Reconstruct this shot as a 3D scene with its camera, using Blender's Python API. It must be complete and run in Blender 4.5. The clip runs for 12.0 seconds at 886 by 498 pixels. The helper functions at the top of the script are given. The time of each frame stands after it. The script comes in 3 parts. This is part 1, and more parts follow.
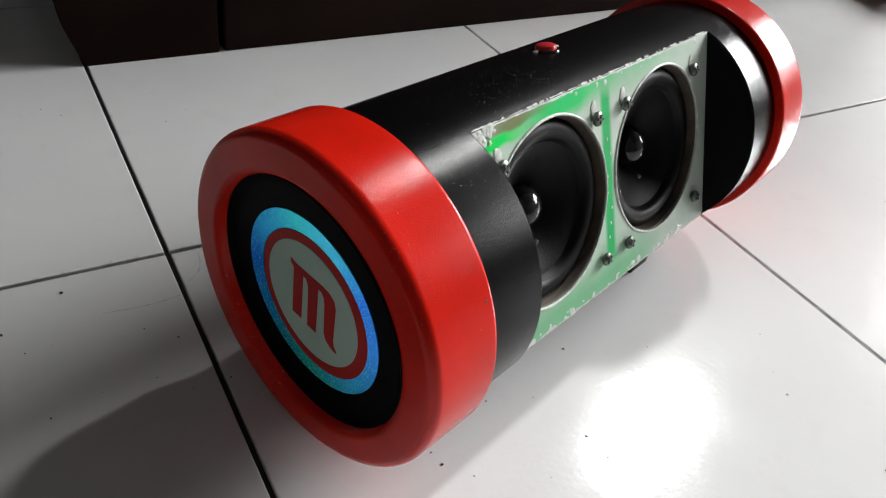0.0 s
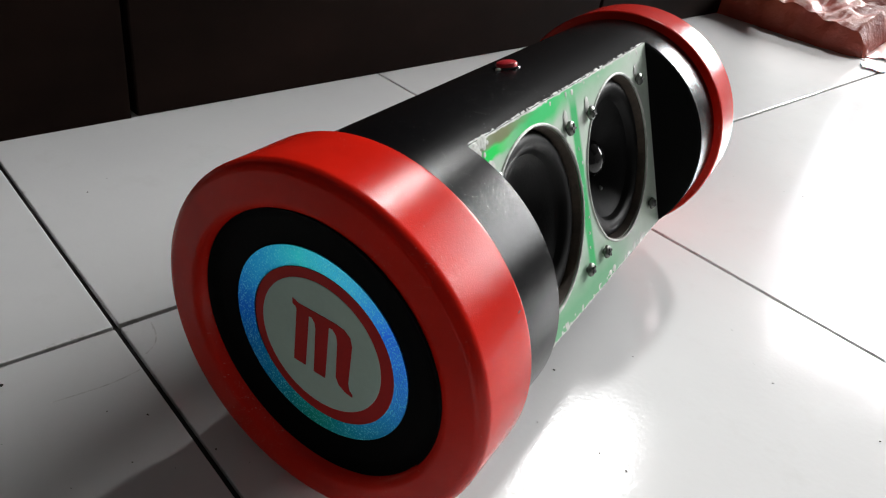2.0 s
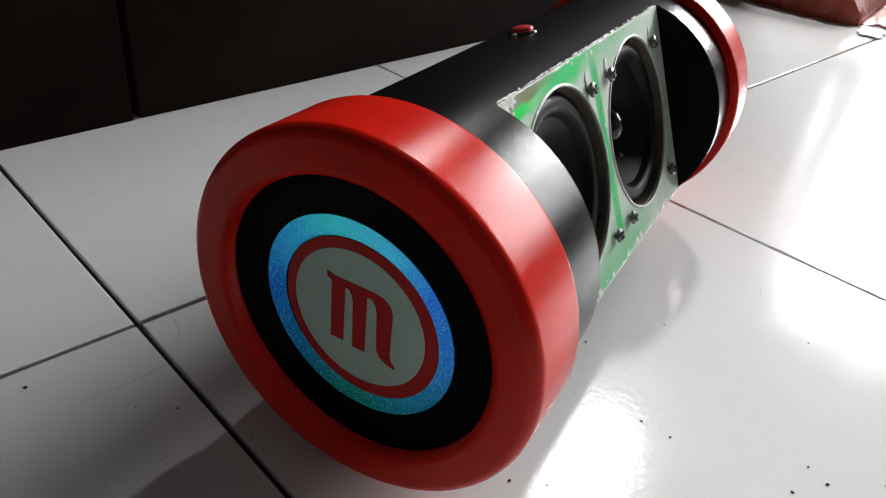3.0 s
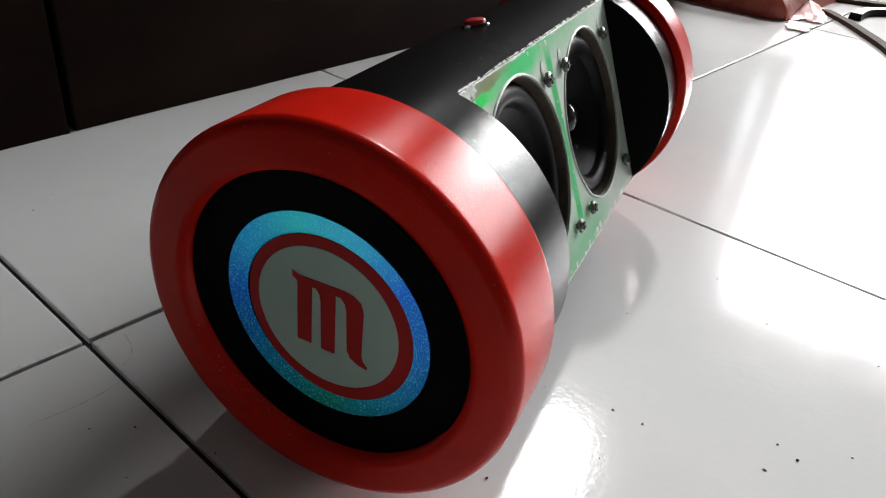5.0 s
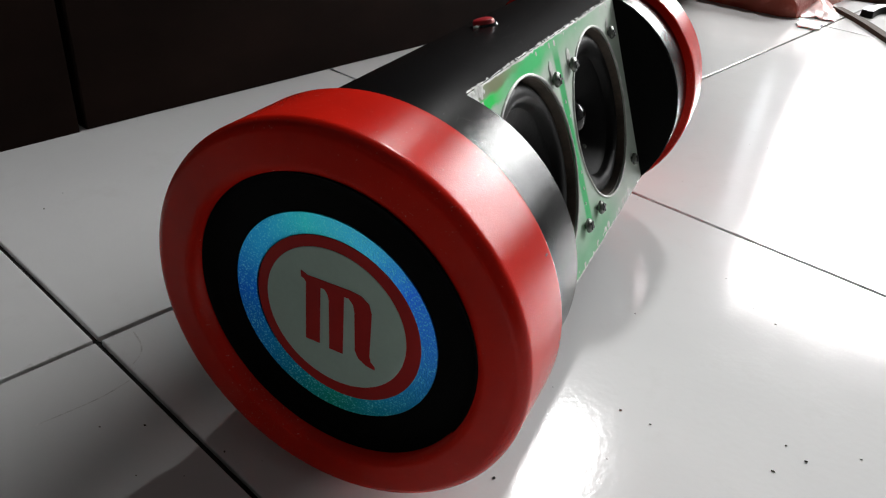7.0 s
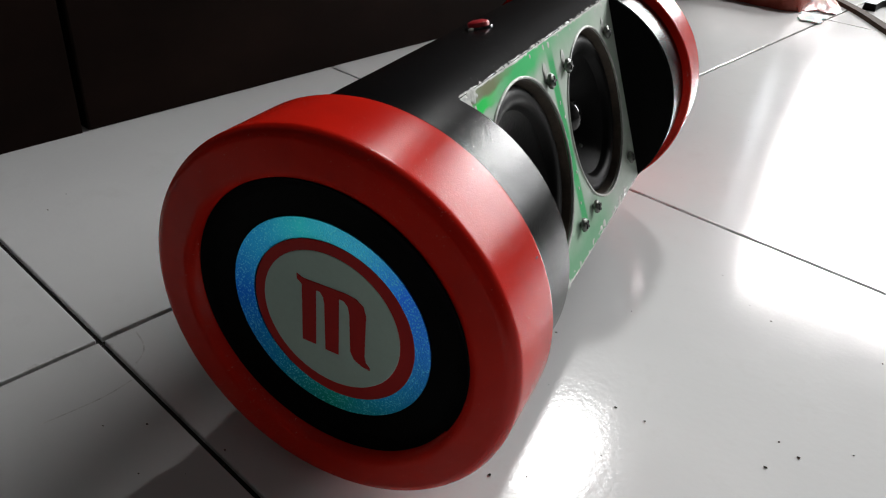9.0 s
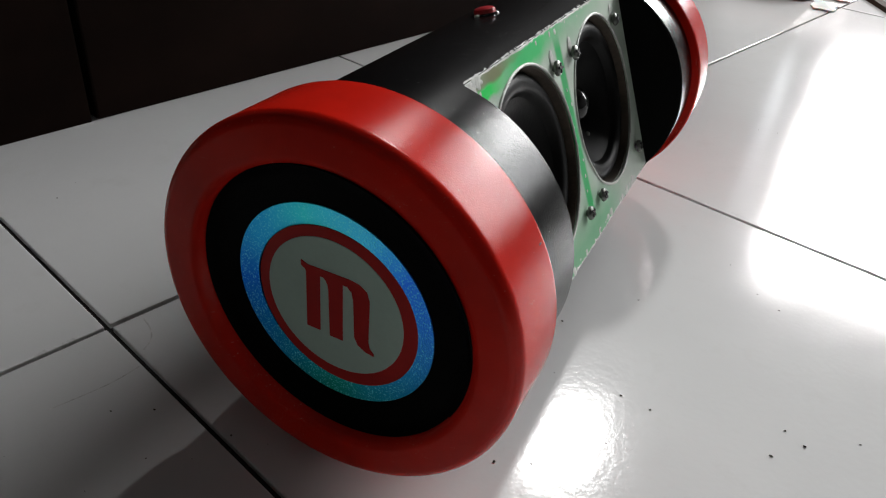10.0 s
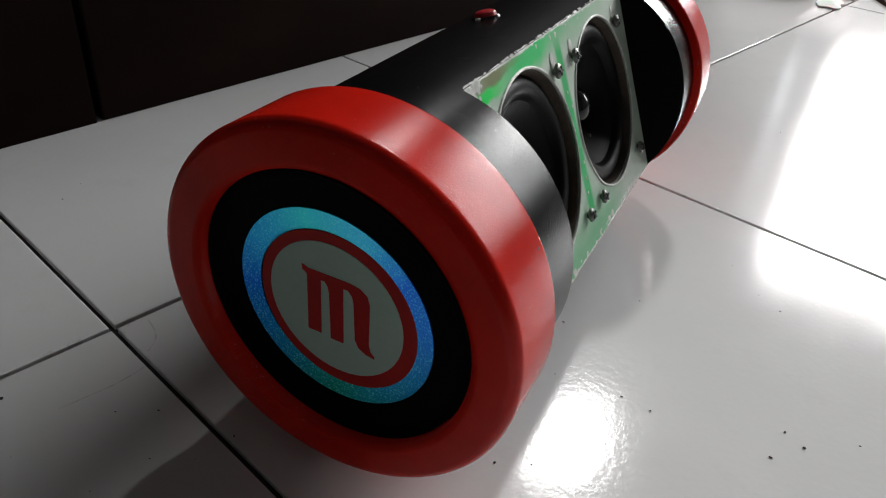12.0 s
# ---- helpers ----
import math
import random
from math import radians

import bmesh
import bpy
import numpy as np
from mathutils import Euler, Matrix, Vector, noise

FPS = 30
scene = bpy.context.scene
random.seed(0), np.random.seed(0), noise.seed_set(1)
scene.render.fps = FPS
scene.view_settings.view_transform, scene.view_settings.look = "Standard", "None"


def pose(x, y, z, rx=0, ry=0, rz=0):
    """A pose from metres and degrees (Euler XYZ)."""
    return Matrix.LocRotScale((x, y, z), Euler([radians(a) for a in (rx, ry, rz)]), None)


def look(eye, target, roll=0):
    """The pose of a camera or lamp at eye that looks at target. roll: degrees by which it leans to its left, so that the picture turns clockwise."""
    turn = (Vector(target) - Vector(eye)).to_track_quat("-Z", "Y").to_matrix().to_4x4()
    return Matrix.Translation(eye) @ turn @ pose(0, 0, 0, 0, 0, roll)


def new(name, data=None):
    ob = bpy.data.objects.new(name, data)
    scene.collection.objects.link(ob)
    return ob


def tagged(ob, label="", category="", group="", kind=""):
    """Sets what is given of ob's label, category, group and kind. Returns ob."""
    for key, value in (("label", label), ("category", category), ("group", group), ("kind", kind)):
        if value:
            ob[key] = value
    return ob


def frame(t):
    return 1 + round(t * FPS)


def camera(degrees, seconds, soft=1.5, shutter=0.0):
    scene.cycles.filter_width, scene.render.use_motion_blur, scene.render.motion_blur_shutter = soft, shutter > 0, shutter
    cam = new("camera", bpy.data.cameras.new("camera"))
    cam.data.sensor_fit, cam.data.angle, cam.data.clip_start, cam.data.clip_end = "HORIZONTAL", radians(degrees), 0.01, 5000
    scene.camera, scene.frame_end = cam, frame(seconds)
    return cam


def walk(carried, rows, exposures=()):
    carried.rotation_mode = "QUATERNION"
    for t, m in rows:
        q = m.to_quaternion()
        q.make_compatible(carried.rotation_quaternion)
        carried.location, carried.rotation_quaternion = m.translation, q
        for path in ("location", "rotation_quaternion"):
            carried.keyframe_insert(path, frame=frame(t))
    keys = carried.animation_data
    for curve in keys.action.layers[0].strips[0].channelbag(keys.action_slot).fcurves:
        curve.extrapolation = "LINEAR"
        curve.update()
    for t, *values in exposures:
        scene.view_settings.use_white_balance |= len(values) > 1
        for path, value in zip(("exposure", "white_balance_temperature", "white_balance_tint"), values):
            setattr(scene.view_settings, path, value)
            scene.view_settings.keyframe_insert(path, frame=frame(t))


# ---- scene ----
cam = camera(62.50, 12.0, soft=1.15)
# seconds, eye, and turn as Euler angles in degrees
ROWS = [
    (0.0, 0.1350, -0.1128, 0.2445, 50.84, -8.69, 42.98),
    (0.5, 0.1328, -0.1137, 0.2432, 51.34, -9.27, 41.83),
    (1.0, 0.1274, -0.1211, 0.2399, 52.56, -9.23, 39.41),
    (1.5, 0.1191, -0.1243, 0.2331, 55.20, -8.41, 34.97),
    (2.0, 0.1075, -0.1307, 0.2217, 57.11, -7.61, 32.15),
    (2.5, 0.1047, -0.1328, 0.2155, 57.98, -4.76, 31.31),
    (3.0, 0.0991, -0.1365, 0.2068, 57.59, -4.83, 30.10),
    (3.2, 0.0973, -0.1365, 0.2011, 57.86, -5.08, 29.00),
    (4.8, 0.0925, -0.1366, 0.1984, 58.81, -4.73, 24.98),
    (5.0, 0.0929, -0.1372, 0.1995, 58.69, -4.69, 25.08),
    (5.5, 0.0924, -0.1374, 0.2002, 58.66, -4.77, 25.17),
    (6.0, 0.0924, -0.1371, 0.2008, 58.62, -4.65, 25.30),
    (6.5, 0.0923, -0.1376, 0.2001, 58.67, -4.60, 25.38),
    (7.0, 0.0928, -0.1371, 0.2006, 58.43, -4.47, 25.69),
    (7.2, 0.0939, -0.1368, 0.1999, 58.56, -4.35, 25.86),
    (8.8, 0.0957, -0.1359, 0.2027, 57.97, -3.98, 25.83),
    (9.0, 0.0965, -0.1374, 0.2050, 57.93, -4.01, 25.89),
    (9.5, 0.0980, -0.1371, 0.2052, 57.57, -3.72, 26.36),
    (10.0, 0.0985, -0.1372, 0.2040, 57.18, -3.68, 26.62),
    (10.5, 0.0986, -0.1378, 0.2060, 56.94, -3.93, 26.67),
    (11.0, 0.0992, -0.1379, 0.2073, 56.97, -3.91, 26.86),
    (11.5, 0.0992, -0.1376, 0.2066, 56.94, -3.73, 26.90),
    (12.0, 0.1001, -0.1369, 0.2068, 56.92, -3.42, 26.97),
]
EXPOSURE = [(0.0, 0.97), (1.5, 0.98), (3.0, 0.80), (6.0, 0.67), (9.0, 0.46), (12.0, 0.20)]
walk(cam, [(t, pose(x, y, z, a, b, c)) for t, x, y, z, a, b, c in ROWS], EXPOSURE)

# ---------------------------------------------------------------- light
world = bpy.data.worlds.new("world")
scene.world = world
world.use_nodes = True
sky = world.node_tree.nodes.new("ShaderNodeTexSky")
sky.sky_type = "NISHITA"
sky.sun_disc = False
sky.sun_elevation = radians(48)
sky.sun_rotation = radians(10)
world.node_tree.links.new(sky.outputs[0], world.node_tree.nodes["Background"].inputs[0])
world.node_tree.nodes["Background"].inputs[1].default_value = 0.1


def opening_lamp(name, eye, target, wide, high, watts, colour):
    data = bpy.data.lights.new(name, "AREA")
    data.shape, data.size, data.size_y, data.energy, data.color = "RECTANGLE", wide, high, watts, colour
    ob = new(name, data)
    ob.matrix_world = look(eye, target)
    return ob


ROOM_W, ROOM_E, ROOM_S, ROOM_N, ROOM_H = -1.6, 3.7, -0.21, 4.4, 3.00
# a glass tile in the roof; in the far wall two windows and a narrow side light
ROOF_LIGHTS = [(-0.42, 2.96, 0.29, 0.57)]
# openings as x from, x to, z from, z to
WINDOW = (0.30, 1.60, 1.04, 2.40)
PANE = (1.85, 3.35, 1.00, 2.75)
GAP = (0.085, 0.12, 1.04, 2.20)
DAY = (1.0, 0.995, 0.985)
for rx, ry, rw, rl in ROOF_LIGHTS:
    opening_lamp("roof_light_sky", (rx, ry, ROOM_H + 0.05), (rx, ry, 0), rw, rl, 66, DAY)
# the side light looks onto shade, the windows onto open sky
for (xa, xb, za, zb), shine in ((WINDOW, 90.0), (PANE, 30.0), (GAP, 8.0)):
    xm, zm = (xa + xb) / 2, (za + zb) / 2
    opening_lamp("opening_sky", (xm, ROOM_N + 0.05, zm), (xm, 0, zm), xb - xa, zb - za, shine * (xb - xa) * (zb - za), DAY)


# ---------------------------------------------------------------- materials
def nodes_of(name):
    m = bpy.data.materials.new(name)
    m.use_nodes = True
    return m, m.node_tree, m.node_tree.nodes["Principled BSDF"]


def add(tree, kind, **values):
    n = tree.nodes.new(kind)
    for k, v in values.items():
        n.inputs[k].default_value = v
    return n


def math_node(tree, op, a, b=None, c=None, clamp=False):
    n = tree.nodes.new("ShaderNodeMath")
    n.operation, n.use_clamp = op, clamp
    for i, v in enumerate((a, b, c)):
        if v is None:
            continue
        if isinstance(v, (int, float)):
            n.inputs[i].default_value = v
        else:
            tree.links.new(v, n.inputs[i])
    return n.outputs[0]


def ramp(tree, fac, stops):
    n = tree.nodes.new("ShaderNodeValToRGB")
    while len(n.color_ramp.elements) < len(stops):
        n.color_ramp.elements.new(0.5)
    for e, (p, c) in zip(n.color_ramp.elements, stops):
        e.position, e.color = p, (*c, 1) if len(c) == 3 else c
    tree.links.new(fac, n.inputs[0])
    return n.outputs[0]


def mix(tree, fac, a, b):
    n = tree.nodes.new("ShaderNodeMix")
    n.data_type = "RGBA"
    for slot, v in ((0, fac), (6, a), (7, b)):
        if isinstance(v, (int, float)):
            n.inputs[slot].default_value = v
        elif isinstance(v, tuple):
            n.inputs[slot].default_value = (*v, 1)
        else:
            tree.links.new(v, n.inputs[slot])
    return n.outputs[2]


def noise_tex(tree, scale, detail=3.0, rough=0.55, coord="Object"):
    tc = tree.nodes.new("ShaderNodeTexCoord")
    n = add(tree, "ShaderNodeTexNoise", Scale=scale, Detail=detail, Roughness=rough)
    tree.links.new(tc.outputs[coord], n.inputs["Vector"])
    return n.outputs["Fac"]


def bump(tree, shader, height, strength, distance, after=None):
    n = add(tree, "ShaderNodeBump", Strength=strength, Distance=distance)
    tree.links.new(height, n.inputs["Height"])
    if after is not None:
        tree.links.new(after, n.inputs["Normal"])
    tree.links.new(n.outputs[0], shader.inputs["Normal"])
    return n.outputs[0]


def surface(name, colour, rough, metal=0.0, spread=0.25, big=12.0, fine=600.0, relief=0.1, depth=0.0004, rough_spread=0.12, specular=0.5):
    """A painted or plain surface: blotches, fine grain, uneven gloss and relief."""
    m, tree, s = nodes_of(name)
    blot = noise_tex(tree, big, 4.0)
    grain = noise_tex(tree, fine, 2.0)
    both = math_node(tree, "ADD", math_node(tree, "MULTIPLY", blot, 0.7), math_node(tree, "MULTIPLY", grain, 0.3))
    lo, hi = tuple(c * (1 - spread) for c in colour), tuple(min(1, c * (1 + spread)) for c in colour)
    tree.links.new(ramp(tree, both, [(0.3, lo), (0.7, hi)]), s.inputs["Base Color"])
    r = math_node(tree, "ADD", math_node(tree, "MULTIPLY", blot, rough_spread * 2), rough - rough_spread, clamp=True)
    tree.links.new(r, s.inputs["Roughness"])
    s.inputs["Metallic"].default_value = metal
    s.inputs["Specular IOR Level"].default_value = specular
    if relief:
        bump(tree, s, grain, relief, depth)
    return m


def speckled_paint(name, colour, rough, speck=(0.75, 0.72, 0.7), amount=0.72, scale=900.0, relief=0.25, coat=0.0, shine=0.5):
    """Sprayed paint with orange peel; its pale specks are fine dust and painted glints."""
    m, tree, s = nodes_of(name)
    blot = noise_tex(tree, 25.0, 4.0)
    peel = noise_tex(tree, 1900.0, 2.0, 0.6)
    dust = noise_tex(tree, scale, 1.0, 0.5)
    patch = noise_tex(tree, 14.0, 3.0, 0.6)
    lo, hi = tuple(c * 0.82 for c in colour), tuple(min(1, c * 1.15) for c in colour)
    base = ramp(tree, blot, [(0.3, lo), (0.7, hi)])
    thick = math_node(tree, "SUBTRACT", dust, math_node(tree, "MULTIPLY", math_node(tree, "SUBTRACT", 0.62, patch), 0.35))
    mask = math_node(tree, "MULTIPLY", math_node(tree, "SUBTRACT", thick, amount), 14.0, clamp=True)
    mask = math_node(tree, "MULTIPLY", mask, 0.6)
    tree.links.new(mix(tree, mask, base, speck), s.inputs["Base Color"])
    tree.links.new(math_node(tree, "ADD", math_node(tree, "MULTIPLY", blot, 0.08), rough - 0.04), s.inputs["Roughness"])
    s.inputs["Coat Weight"].default_value = coat
    s.inputs["Specular IOR Level"].default_value = shine
    s.inputs["Coat Roughness"].default_value = 0.15
    first = bump(tree, s, peel, relief, 0.0003)
    bump(tree, s, dust, 0.07, 0.0003, first)
    return m


RED = speckled_paint("red_paint", (0.66, 0.0125, 0.0045), 0.22, speck=(0.9, 0.55, 0.5), amount=0.695, scale=2100.0, relief=0.18, shine=0.20)
BLACK = speckled_paint("black_paint", (0.0022, 0.0022, 0.0026), 0.22, speck=(0.55, 0.55, 0.55), amount=0.735, scale=1900.0, relief=0.15, shine=0.15)
MATT_BLACK = surface("matt_black_board", (0.003, 0.003, 0.003), 0.75, relief=0.1, specular=0.1)
STICKER_BLACK = surface("black_sticker_film", (0.002, 0.002, 0.002), 0.55, relief=0.02, specular=0.06)
STICKER_RED = surface("red_print", (0.50, 0.022, 0.02), 0.5, spread=0.08, big=60, relief=0.0, specular=0.25)
STICKER_PALE = surface("pale_print", (0.50, 0.65, 0.57), 0.5, spread=0.06, big=40, relief=0.0, specular=0.25)
RUBBER = surface("black_rubber", (0.004, 0.004, 0.004), 0.45, specular=0.14, relief=0.1, big=40)
CONE = surface("cone_paper", (0.0022, 0.0022, 0.0024), 0.5, specular=0.10, relief=0.25, big=60, fine=900)
GLOSS_BLACK = surface("glossy_black_plastic", (0.01, 0.01, 0.01), 0.12, relief=0.0, rough_spread=0.03)
BRONZE_RIM = surface("cut_board_edge", (0.07, 0.052, 0.038), 0.7, spread=0.5, big=90, relief=0.4)
STEEL = surface("dull_steel", (0.15, 0.16, 0.145), 0.38, metal=1.0, spread=0.3, big=300, relief=0.1)
SLOT = surface("dark_slot", (0.01, 0.01, 0.01), 0.6, relief=0)
GLUE = surface("hot_glue", (0.56, 0.58, 0.54), 0.38, spread=0.3, big=250, relief=0.25, specular=0.35)
BUTTON_RED = surface("red_plastic", (0.55, 0.02, 0.03), 0.3, spread=0.1, relief=0.05)
GROUT = surface("dirty_grout", (0.014, 0.012, 0.010), 0.85, spread=0.6, big=30, relief=0.5, depth=0.001)
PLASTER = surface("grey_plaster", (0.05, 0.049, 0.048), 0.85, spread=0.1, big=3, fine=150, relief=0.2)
# near black so the unseen west, south walls and ceiling return little light
PLASTER_DIM = surface("low_bounce_plaster", (0.008, 0.007, 0.0065), 0.85, spread=0.2, big=3, fine=150, relief=0.2)
CEILING = surface("ceiling_board", (0.005, 0.0045, 0.004), 0.85, spread=0.1, big=3, fine=100, relief=0.2)
SCUFF = surface("grey_scuff", (0.60, 0.59, 0.58), 0.4, spread=0.3, big=200, relief=0.0)
DUST = surface("dust_crumbs", (0.05, 0.04, 0.03), 0.9, spread=0.5, big=500, relief=0.0)
BROWN = surface("brown_leather", (0.060, 0.040, 0.028), 0.8, spread=0.4, big=60, relief=0.3, specular=0.12)
PINK_FILM = surface("pink_plastic_film", (0.80, 0.46, 0.43), 0.25, spread=0.2, big=20, relief=0.2)
WHITE_FILM = surface("white_plastic_film", (0.85, 0.85, 0.83), 0.7, spread=0.08, big=20, relief=0.2, specular=0.2)
for film in (PINK_FILM, WHITE_FILM):
    film.node_tree.nodes["Principled BSDF"].inputs["Subsurface Weight"].default_value = 0.7
    film.node_tree.nodes["Principled BSDF"].inputs["Subsurface Radius"].default_value = (0.03, 0.015, 0.012)


TILE_W, JOINT = 0.3055, 0.0024


def tile_material():
    """White glazed ceramic: slightly wavy glaze, faint greying and scuffs, each tile a little different."""
    m, tree, s = nodes_of("white_glazed_tile")
    info = tree.nodes.new("ShaderNodeObjectInfo")
    geo = tree.nodes.new("ShaderNodeNewGeometry")
    big = add(tree, "ShaderNodeTexNoise", Scale=9.0, Detail=4.0, Roughness=0.6)
    smear = add(tree, "ShaderNodeTexNoise", Scale=38.0, Detail=5.0, Roughness=0.65)
    wave = add(tree, "ShaderNodeTexNoise", Scale=22.0, Detail=1.0)
    fine = add(tree, "ShaderNodeTexNoise", Scale=330.0, Detail=2.0)
    for n in (big, smear, wave, fine):
        tree.links.new(geo.outputs["Position"], n.inputs["Vector"])
    tone = math_node(tree, "ADD", math_node(tree, "MULTIPLY", big.outputs["Fac"], 0.8), math_node(tree, "MULTIPLY", info.outputs["Random"], 0.2))
    base = ramp(tree, tone, [(0.25, (0.72, 0.72, 0.72)), (0.75, (0.79, 0.79, 0.785))])
    dirty = math_node(tree, "MULTIPLY", math_node(tree, "SUBTRACT", smear.outputs["Fac"], 0.58), 2.2, clamp=True)
    worn = mix(tree, math_node(tree, "MULTIPLY", dirty, 0.5), base, (0.56, 0.54, 0.51))
    # grime that has crept from the joints over the edges, in uneven patches
    tc = tree.nodes.new("ShaderNodeTexCoord")
    sep = tree.nodes.new("ShaderNodeSeparateXYZ")
    tree.links.new(tc.outputs["Object"], sep.inputs[0])
    h = (TILE_W - JOINT) / 2
    inset = math_node(tree, "MINIMUM", math_node(tree, "SUBTRACT", h, math_node(tree, "ABSOLUTE", sep.outputs["Y"])), math_node(tree, "ADD", sep.outputs["X"], h))
    grime = add(tree, "ShaderNodeTexNoise", Scale=70.0, Detail=5.0, Roughness=0.7)
    tree.links.new(geo.outputs["Position"], grime.inputs["Vector"])
    reach = math_node(tree, "MULTIPLY", math_node(tree, "SUBTRACT", grime.outputs["Fac"], 0.47), 0.011)
    stain = math_node(tree, "DIVIDE", math_node(tree, "SUBTRACT", reach, inset), 0.0022, clamp=True)
    tree.links.new(mix(tree, math_node(tree, "MULTIPLY", stain, 0.40), worn, (0.16, 0.13, 0.10)), s.inputs["Base Color"])
    tree.links.new(math_node(tree, "ADD", math_node(tree, "MULTIPLY", smear.outputs["Fac"], 0.12), 0.065), s.inputs["Roughness"])
    s.inputs["IOR"].default_value = 1.45
    first = bump(tree, s, wave.outputs["Fac"], 0.015, 0.004)
    bump(tree, s, fine.outputs["Fac"], 0.10, 0.0005, first)
    return m


TILE = tile_material()


def wood_material():
    """Dark stained boards with a faint upright grain."""
    m, tree, s = nodes_of("dark_stained_wood")
    tc = tree.nodes.new("ShaderNodeTexCoord")
    mp = add(tree, "ShaderNodeMapping")
    mp.inputs["Scale"].default_value = (1.0, 14.0, 1.6)
    tree.links.new(tc.outputs["Object"], mp.inputs["Vector"])
    g = add(tree, "ShaderNodeTexNoise", Scale=9.0, Detail=5.0, Roughness=0.6)
    tree.links.new(mp.outputs[0], g.inputs["Vector"])
    blot = noise_tex(tree, 7.0, 4.0)
    both = math_node(tree, "ADD", math_node(tree, "MULTIPLY", g.outputs["Fac"], 0.5), math_node(tree, "MULTIPLY", blot, 0.5))
    tree.links.new(ramp(tree, both, [(0.3, (0.0036, 0.0019, 0.0014)), (0.7, (0.018, 0.0092, 0.0068))]), s.inputs["Base Color"])
    tree.links.new(math_node(tree, "ADD", math_node(tree, "MULTIPLY", blot, 0.3), 0.42), s.inputs["Roughness"])
    s.inputs["Specular IOR Level"].default_value = 0.04
    bump(tree, s, g.outputs["Fac"], 0.25, 0.0015)
    return m


WOOD = wood_material()


def foil_material():
    """Reflective foil; its sheen, cyan through blue to green round the ring, is painted in."""
    m, tree, s = nodes_of("blue_reflective_foil")
    tc = tree.nodes.new("ShaderNodeTexCoord")
    sep = tree.nodes.new("ShaderNodeSeparateXYZ")
    tree.links.new(tc.outputs["Object"], sep.inputs[0])
    angle = math_node(tree, "ARCTAN2", sep.outputs["Z"], sep.outputs["X"])
    turn = math_node(tree, "ADD", math_node(tree, "DIVIDE", angle, 2 * math.pi), 0.5)
    grain = noise_tex(tree, 1700.0, 1.0)
    band = noise_tex(tree, 45.0, 2.0)
    pos = math_node(tree, "ADD", turn, math_node(tree, "MULTIPLY", math_node(tree, "SUBTRACT", band, 0.5), 0.10))
    col = ramp(tree, pos, [(0.0, (0.01, 0.16, 0.70)), (0.12, (0.008, 0.22, 0.50)), (0.25, (0.005, 0.26, 0.20)), (0.36, (0.01, 0.28, 0.48)), (0.5, (0.03, 0.27, 0.80)),
                           (0.60, (0.03, 0.22, 1.0)), (0.70, (0.07, 0.64, 1.0)), (0.78, (0.05, 0.76, 0.84)), (0.88, (0.03, 0.45, 0.85)), (1.0, (0.01, 0.16, 0.70))])
    # pale glints put into the base colour
    spark = math_node(tree, "MULTIPLY", math_node(tree, "SUBTRACT", grain, 0.55), 6.0, clamp=True)
    tree.links.new(mix(tree, math_node(tree, "MULTIPLY", spark, 0.55), col, (0.22, 0.92, 1.0)), s.inputs["Base Color"])
    s.inputs["Metallic"].default_value = 1.0
    s.inputs["Roughness"].default_value = 0.36
    # normals leaned to +x so the foil mirrors lit floor and looks brighter
    geo = tree.nodes.new("ShaderNodeNewGeometry")
    lean = tree.nodes.new("ShaderNodeVectorMath")
    lean.operation = "ADD"
    tree.links.new(geo.outputs["Normal"], lean.inputs[0])
    lean.inputs[1].default_value = (1.15, 0.0, 0.0)
    unit = tree.nodes.new("ShaderNodeVectorMath")
    unit.operation = "NORMALIZE"
    tree.links.new(lean.outputs[0], unit.inputs[0])
    bump(tree, s, grain, 0.45, 0.0003, unit.outputs[0])
    return m


FOIL = foil_material()


